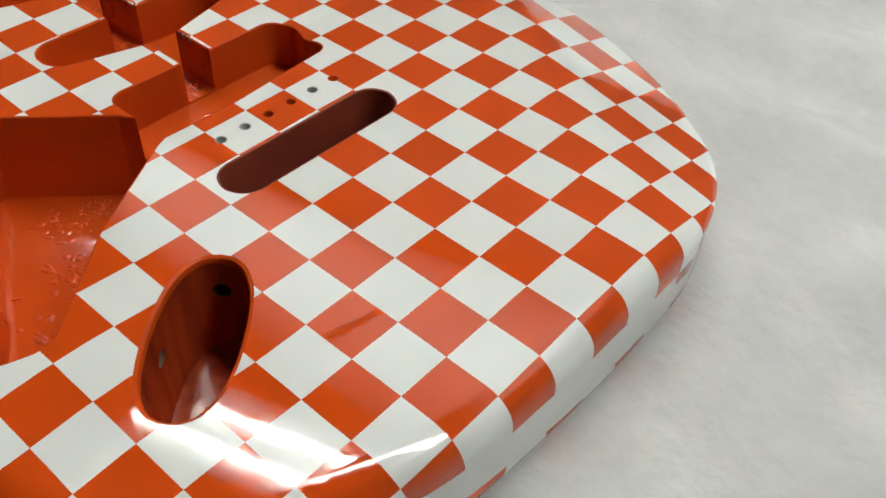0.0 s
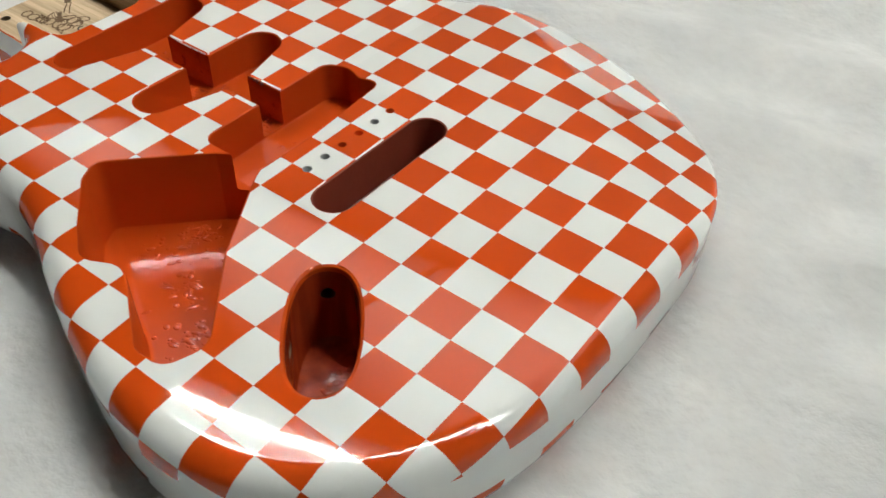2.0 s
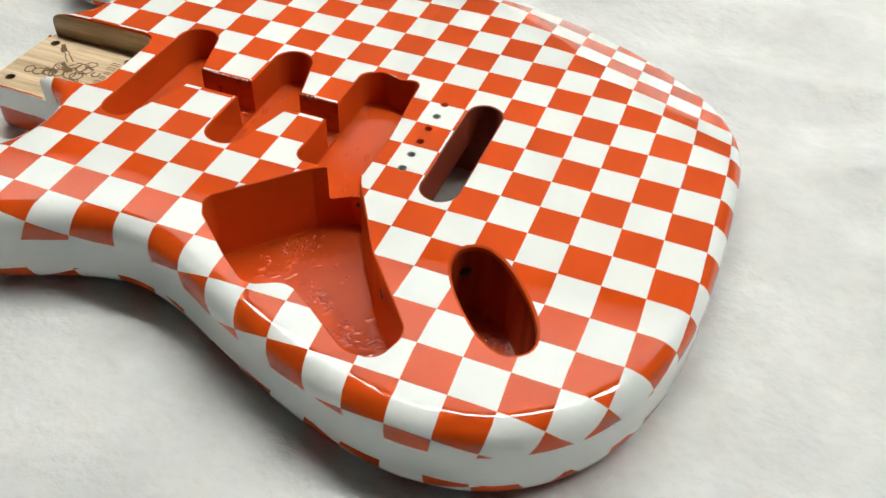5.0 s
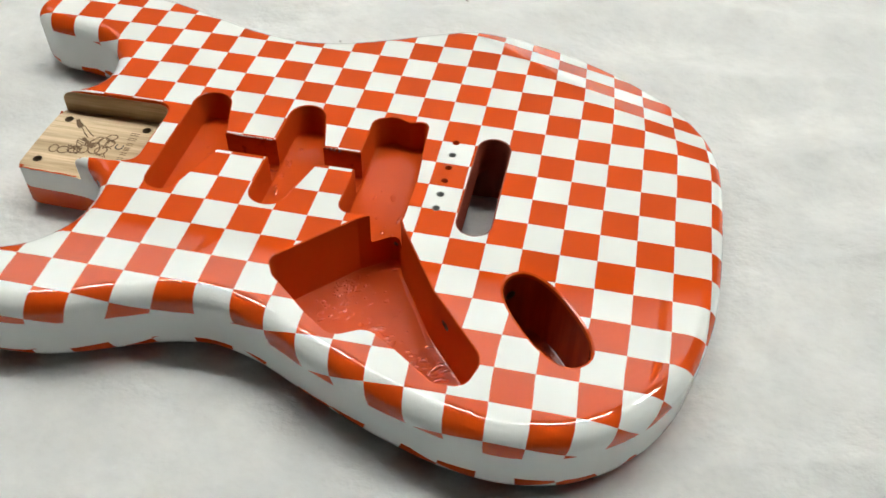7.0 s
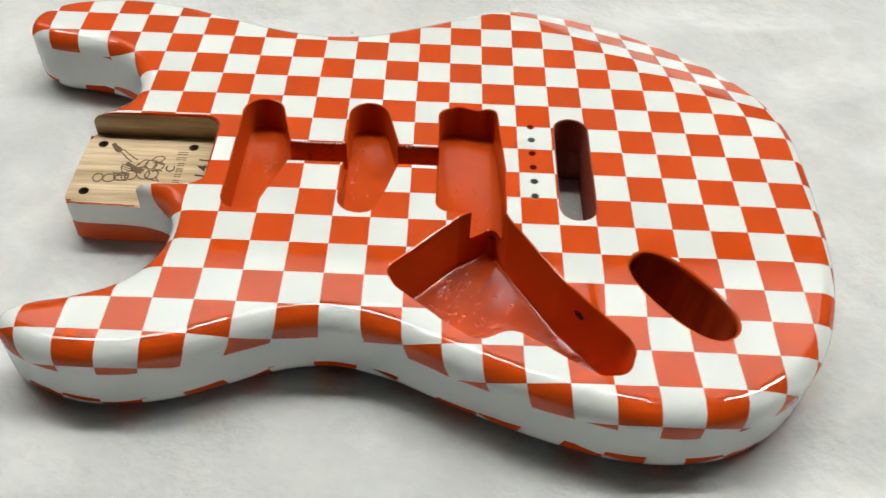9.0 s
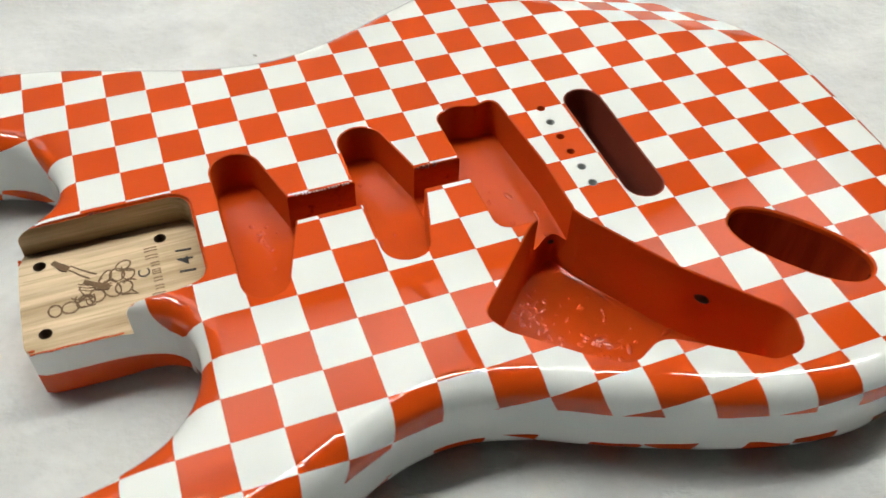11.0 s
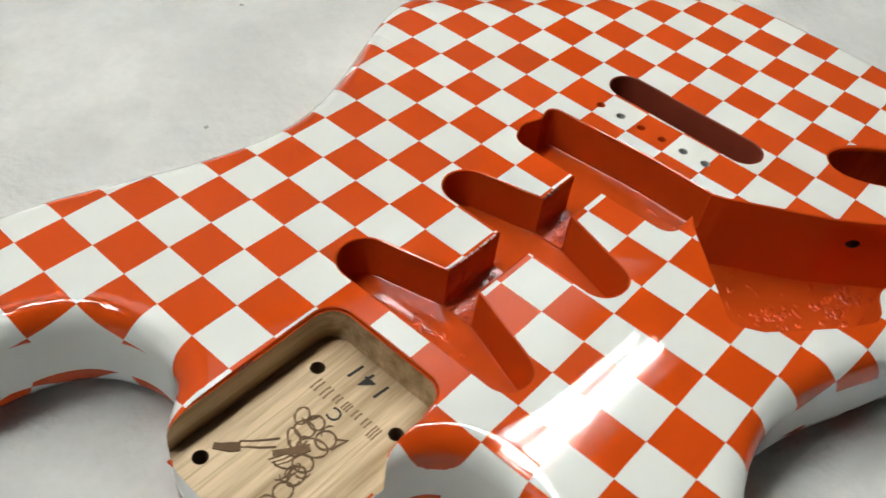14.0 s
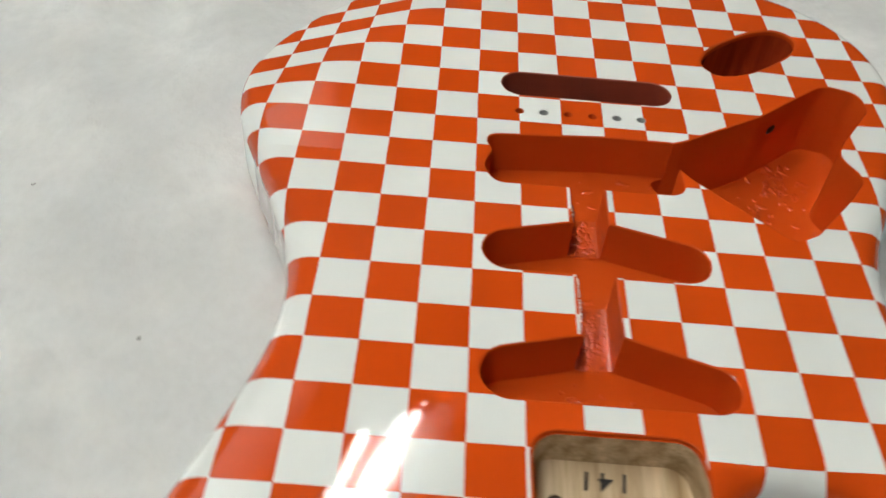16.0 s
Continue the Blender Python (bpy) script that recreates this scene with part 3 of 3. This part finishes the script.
# ------------------------------------------------------------------ marks in the neck pocket
def stroke(bm, points, width, z, height=0.00012, closed=False):
    """A flat raised line through points in millimetres."""
    pts = [np.array(p, float) for p in points]
    n = len(pts)
    left, right = [], []
    for i in range(n):
        a = pts[i - 1] if i or closed else pts[i]
        b = pts[(i + 1) % n] if i < n - 1 or closed else pts[i]
        way = (b - a) / max(np.linalg.norm(b - a), 1e-9)
        side = np.array([-way[1], way[0]]) * width / 2
        wear = 1 + 0.25 * math.sin(i * 1.7 + n)
        left.append(pts[i] + side * wear)
        right.append(pts[i] - side * wear)

    def put(p, h):
        return bm.verts.new((p[0] * MM, p[1] * MM, z + h))

    rows = [(put(a, -0.0003), put(a, height), put(b, height), put(b, -0.0003)) for a, b in zip(left, right)]
    for i in range(n if closed else n - 1):
        j = (i + 1) % n
        for k in range(3):
            bm.faces.new((rows[i][k], rows[i][k + 1], rows[j][k + 1], rows[j][k]))
    bmesh.ops.recalc_face_normals(bm, faces=bm.faces)


def ellipse(cx, cy, rx, ry, turn=0, start=0, end=360, count=22):
    c, q = math.cos(radians(turn)), math.sin(radians(turn))
    out = []
    for a in np.radians(np.linspace(start, end, count, endpoint=end - start < 360)):
        x, y = rx * math.cos(a), ry * math.sin(a)
        out.append((cx + c * x - q * y, cy + q * x + c * y))
    return out


def emblem_line(points, width, closed=False, height=0.00012):
    bm = bmesh.new()
    stroke(bm, points, width, POCKET_FLOOR, height, closed)
    part("emblem_line", bm, MAT_BURN, body, "burnt brown line")


def stamped_emblem():
    """The burnt maker's emblem, kept to plain loops and bars."""
    loops = [(-198, 35, 3.4, 2.4, 30), (-201, 30.5, 3.0, 3.6, 10), (-196.5, 29.5, 2.6, 3.0, -20), (-206, 30, 4.6, 2.0, 60), (-204, 23.5, 3.4, 5.2, 25),
             (-210, 21.5, 3.2, 3.6, 0), (-214.5, 19.5, 3.6, 2.6, 15), (-221, 18.5, 3.4, 3.0, 0), (-227, 18.5, 2.6, 3.2, 10), (-199, 22.5, 3.6, 3.4, 40)]
    for k, loop in enumerate(loops):
        emblem_line(ellipse(*loop), 0.75, True, 0.00010 + 0.00001 * k)
    rng = random.Random(11)
    for k in range(14):
        cx, cy = rng.uniform(-219, -196), rng.uniform(18, 33)
        if cx < -208 and cy > 27:
            cy -= 8
        turn = rng.uniform(0, 180)
        emblem_line(ellipse(cx, cy, rng.uniform(1.6, 3.6), rng.uniform(1.2, 2.2), turn, 0, rng.uniform(120, 230), 10), 0.5, False, 0.0003 + 0.000005 * k)
    for k, y in enumerate((24.6, 26.2, 27.8)):
        emblem_line([(-217, y + 2.5), (-213, y + 0.6), (-208, y - 0.4), (-203.5, y + 0.5)], 0.55, False, 0.00021 + 0.00001 * k)
    emblem_line([(-221, 40.5), (-218.5, 38.5), (-216, 35.5), (-212, 32)], 0.6, False, 0.00025)
    emblem_line([(-219, 42), (-216, 39), (-213, 36.5), (-209, 33.5)], 0.6, False, 0.00026)
    emblem_line([(-200.5, 18.5), (-197.5, 18.2), (-194, 17.2), (-196.5, 20.5)], 0.7, False, 0.00027)
    emblem_line([(-226, 46.5), (-224.5, 44.5), (-222.5, 42.2), (-220, 40)], 3.0, False, 0.00028)
    emblem_line([(-214.5, 31), (-211, 28.4), (-207, 25.6), (-204.5, 24)], 2.6, False, 0.00029)
    for k in range(7):
        y = 13.3 + 4.55 * k
        low, high = (-183, -188.5) if k in (0, 5, 6) else (-183, -186.8)
        for shift in (-1.15, 0.0, 1.15) if k in (0, 3) else (-0.85, 0.85):
            bm = bmesh.new()
            stroke(bm, [(low, y + shift), ((low + high) / 2, y + shift + 0.2), (high, y + shift)], 0.75, POCKET_FLOOR, 0.0001)
            part("stamped_bar", bm, MAT_BURN_PALE, body, "pale burnt bar")


def lettering(text, x, y, size, name, shear=0.0):
    """Characters written on the pocket floor; their tops point to the neck."""
    curve = bpy.data.curves.new("letters", "FONT")
    curve.body, curve.size, curve.shear, curve.extrude, curve.offset = text, size, shear, 0.0001, 0.00002
    curve.align_x, curve.space_character = "CENTER", 1.25
    ob = new("letters", curve)
    data = bpy.data.meshes.new_from_object(ob.evaluated_get(bpy.context.evaluated_depsgraph_get()))
    bpy.data.objects.remove(ob)
    data.transform(pose(x * MM, y * MM, POCKET_FLOOR + 0.0001, 0, 0, 90))
    data.materials.clear()
    data.materials.append(MAT_INK)
    made = new(name, data)
    made.parent = body
    return tagged(made, "black characters on bare wood")


MAT_BURN_PALE = plain("pale burnt brown", (0.21, 0.13, 0.065), 0.8, 300.0, 0.4)
stamped_emblem()
lettering("141", -168.9, 29.0, 0.0100, "lettering", 0.10)
lettering("C", -187.6, 27.6, 0.0072, "lettering")


# ------------------------------------------------------------------ worn edges
def crumbs(name, spots, material, label, spread, size, seed):
    """Small broken flakes of paint or wood along an edge, in millimetres."""
    rng = random.Random(seed)
    bm = bmesh.new()
    for x, y, z in spots:
        place = Vector(((x + rng.uniform(-spread, spread)) * MM, (y + rng.uniform(-spread, spread) * 0.4) * MM, z + rng.uniform(-1, 0.3) * spread * 0.5 * MM))
        sizes = [rng.uniform(0.4, 1.3) * size * MM for _ in range(3)]
        m = Matrix.LocRotScale(place, Euler([rng.uniform(0, 6) for _ in range(3)]), sizes)
        bmesh.ops.create_icosphere(bm, subdivisions=1, radius=1.0, matrix=m)
    return part(name, bm, material, body, label)


MAT_RAW = plain("raw chipped edge", (0.45, 0.36, 0.28), 0.8, 300.0, 0.3)
MAT_CHIP_GLINT = plain("white broken lacquer and lip glint", (0.78, 0.78, 0.75), 0.3, 300.0, 0.1)
MAT_DRIED = plain("dried dark red paint", (0.16, 0.022, 0.010), 0.4, 200.0, 0.3)
crumbs("chipped_edge", [(-64 + 0.8 * k, 36.3, TOP - 0.0006) for k in range(13)], MAT_DRIED, "rough dark red chipped edge", 0.6, 0.8, 3)
crumbs("chipped_edge", [(-63 + 1.1 * k, 36.7, TOP - 0.0003) for k in range(8)], MAT_RAW, "pale chipped wood on the edge", 0.5, 0.75, 4)
# the white flakes also paint in the bright highlight on the channel's lip
crumbs("chipped_edge", [(-121 + 1.3 * k, 36.6, TOP - 0.0002) for k in range(20)], MAT_CHIP_GLINT, "white ragged paint and painted lip glint along the channel's edge", 0.35, 0.55, 8)
crumbs("chipped_edge", [(-207 + 1.1 * k, 55.0, TOP - 0.0010) for k in range(6)], MAT_DRIED, "dark chip in the pocket's edge", 0.5, 0.7, 9)
crumbs("paint_flake", [(-239.3, 51.2 - 0.7 * k, POCKET_FLOOR) for k in range(3)], MAT_CAVITY, "red paint flake at the pocket's corner", 0.4, 0.8, 5)
crumbs("paint_flake", [(-238.6 + 0.7 * k, 0.4, POCKET_FLOOR) for k in range(4)], MAT_CAVITY, "red paint flake at the pocket's corner", 0.4, 0.8, 6)
rim = bmesh.new()
stroke(rim, [(-238 + 4 * k, -1.2 - 0.9 * (k / 9) + 0.25 * math.sin(k * 2.1), ) for k in range(10)], 0.7, POCKET_FLOOR, 0.0003)
part("paint_rim", rim, MAT_CAVITY, body, "thin orange paint line on the wood's edge")


# ------------------------------------------------------------------ lacquer that dried in beads on the hollows' floors
def inside(curve, x, y):
    odd = False
    for (ax, ay), (bx, by) in zip(curve, np.roll(curve, -1, 0)):
        if (ay > y) != (by > y) and x < ax + (y - ay) / (by - ay) * (bx - ax):
            odd = not odd
    return odd


def lacquer_beads(curve, floor, clusters, material, label, seed):
    """Low glossy drops, some run together into short ripples, in millimetres."""
    rng = random.Random(seed)
    curve = np.array(grown(curve, -1.6))
    verts, faces = [], []
    for cx, cy, sx, sy, count, turn, big in clusters:
        for _ in range(count):
            x, y = rng.gauss(cx, sx), rng.gauss(cy, sy)
            if not inside(curve, x, y):
                continue
            size = rng.uniform(0.5, 1.5) * big
            long, angle = size * rng.choice((1.0, 1.2, 1.6, 2.4)), math.radians(turn + rng.gauss(0, 25))
            first = len(verts)
            for level, (wide, high) in enumerate(((1.0, -0.05), (0.86, 0.13), (0.60, 0.27), (0.28, 0.34))):
                for k in range(10):
                    a = k * math.tau / 10
                    u, v = math.cos(a) * wide * long, math.sin(a) * wide * size
                    verts.append(((x + u * math.cos(angle) - v * math.sin(angle)) * MM, (y + u * math.sin(angle) + v * math.cos(angle)) * MM, floor + high * size * MM))
                    if level:
                        p, q = first + (level - 1) * 10 + k, first + (level - 1) * 10 + (k + 1) % 10
                        faces.append((p, q, q + 10, p + 10))
            faces.append(tuple(range(first + 30, first + 40)))
    mesh = bpy.data.meshes.new("dried_lacquer")
    mesh.from_pydata(verts, [], faces)
    mesh.polygons.foreach_set("use_smooth", [True] * len(faces))
    mesh.materials.append(material)
    ob = new("dried_lacquer", mesh)
    ob.parent = body
    return tagged(ob, label, kind="stuff")


def wet_drop(name, colour):
    n = Nodes(name)
    tone = n.noise(n.add("ShaderNodeTexCoord").outputs["Object"], 60.0)
    return n.surface(Base_Color=n.mix(tone, colour, [c * 1.12 for c in colour[:3]] + [1]), Roughness=0.02, IOR=1.5, Specular_IOR_Level=0.8)


MAT_BEAD, MAT_BEAD_DARK = wet_drop("glossy orange lacquer drop", (0.52, 0.060, 0.008, 1)), wet_drop("glossy dark red lacquer drop", (0.36, 0.040, 0.009, 1))
lacquer_beads(rounded(CONTROLS), CONTROL_FLOOR, [(-34, -30, 5, 6, 60, 60, 0.7), (-38, -46, 7, 6, 26, 60, 0.9), (-12, -59, 5, 6, 26, 20, 1.1), (14, -75, 9, 7, 60, 30, 1.1), (-14, -36, 10, 10, 16, 40, 0.8)],
              MAT_BEAD, "glossy beads of dried orange lacquer", 21)
lacquer_beads(oval(74.5, -61.5, 61, 26.5, -51, 2.4), TOP - 0.040, [(76, -53, 5, 5, 40, 20, 1.0)], MAT_BEAD_DARK, "glossy beads of dried dark red lacquer", 22)
lacquer_beads(rounded(MIDDLE_PICKUP), PICKUP_FLOOR, [(-85, 2, 5, 14, 14, 90, 1.1), (-90, 40, 3, 12, 9, 90, 0.9)], MAT_BEAD, "glossy beads of dried orange lacquer", 23)
lacquer_beads(rounded(BRIDGE_PICKUP), PICKUP_FLOOR - 0.0003, [(-20, 5, 9, 16, 16, 90, 1.0)], MAT_BEAD, "glossy beads of dried orange lacquer", 24)
lacquer_beads(rounded(NECK_PICKUP), PICKUP_FLOOR, [(-136, 31, 3, 8, 12, 90, 0.9)], MAT_BEAD, "glossy ripples of dried orange lacquer", 25)
lacquer_beads([(-124, 22.0), (-94, 22.0), (-94, 36.2), (-124, 36.2)], PICKUP_FLOOR + 0.0008, [(-109, 29, 9, 3, 70, 0, 0.9)], MAT_BEAD, "small glossy beads of dried orange lacquer", 26)
lacquer_beads([(-66, 22.3), (-43, 22.3), (-43, 36), (-66, 36)], PICKUP_FLOOR + 0.0010, [(-55, 29, 7, 3, 50, 0, 0.9)], MAT_BEAD, "small glossy beads of dried orange lacquer", 27)

# ------------------------------------------------------------------ lint on the blanket
for x, y in ((-0.107, 0.205), (-0.025, 0.277)):
    rng = random.Random(int(x * 1000))
    bm = bmesh.new()
    for _ in range(7):
        m = Matrix.LocRotScale((rng.uniform(-1, 1) * 0.0010, rng.uniform(-1, 1) * 0.0007, rng.uniform(0, 1) * 0.0006),
                               Euler([rng.uniform(0, 6) for _ in range(3)]), (0.0006, 0.00025, 0.0002))
        bmesh.ops.create_icosphere(bm, subdivisions=1, radius=1.0, matrix=m)
    ob = part("lint", bm, MAT_LINT)
    ob.location = (x, y, blanket_height(x, y) + 0.0006)
    tagged(ob, "tiny dark speck of lint on the white blanket", "lint", "lint on the blanket")
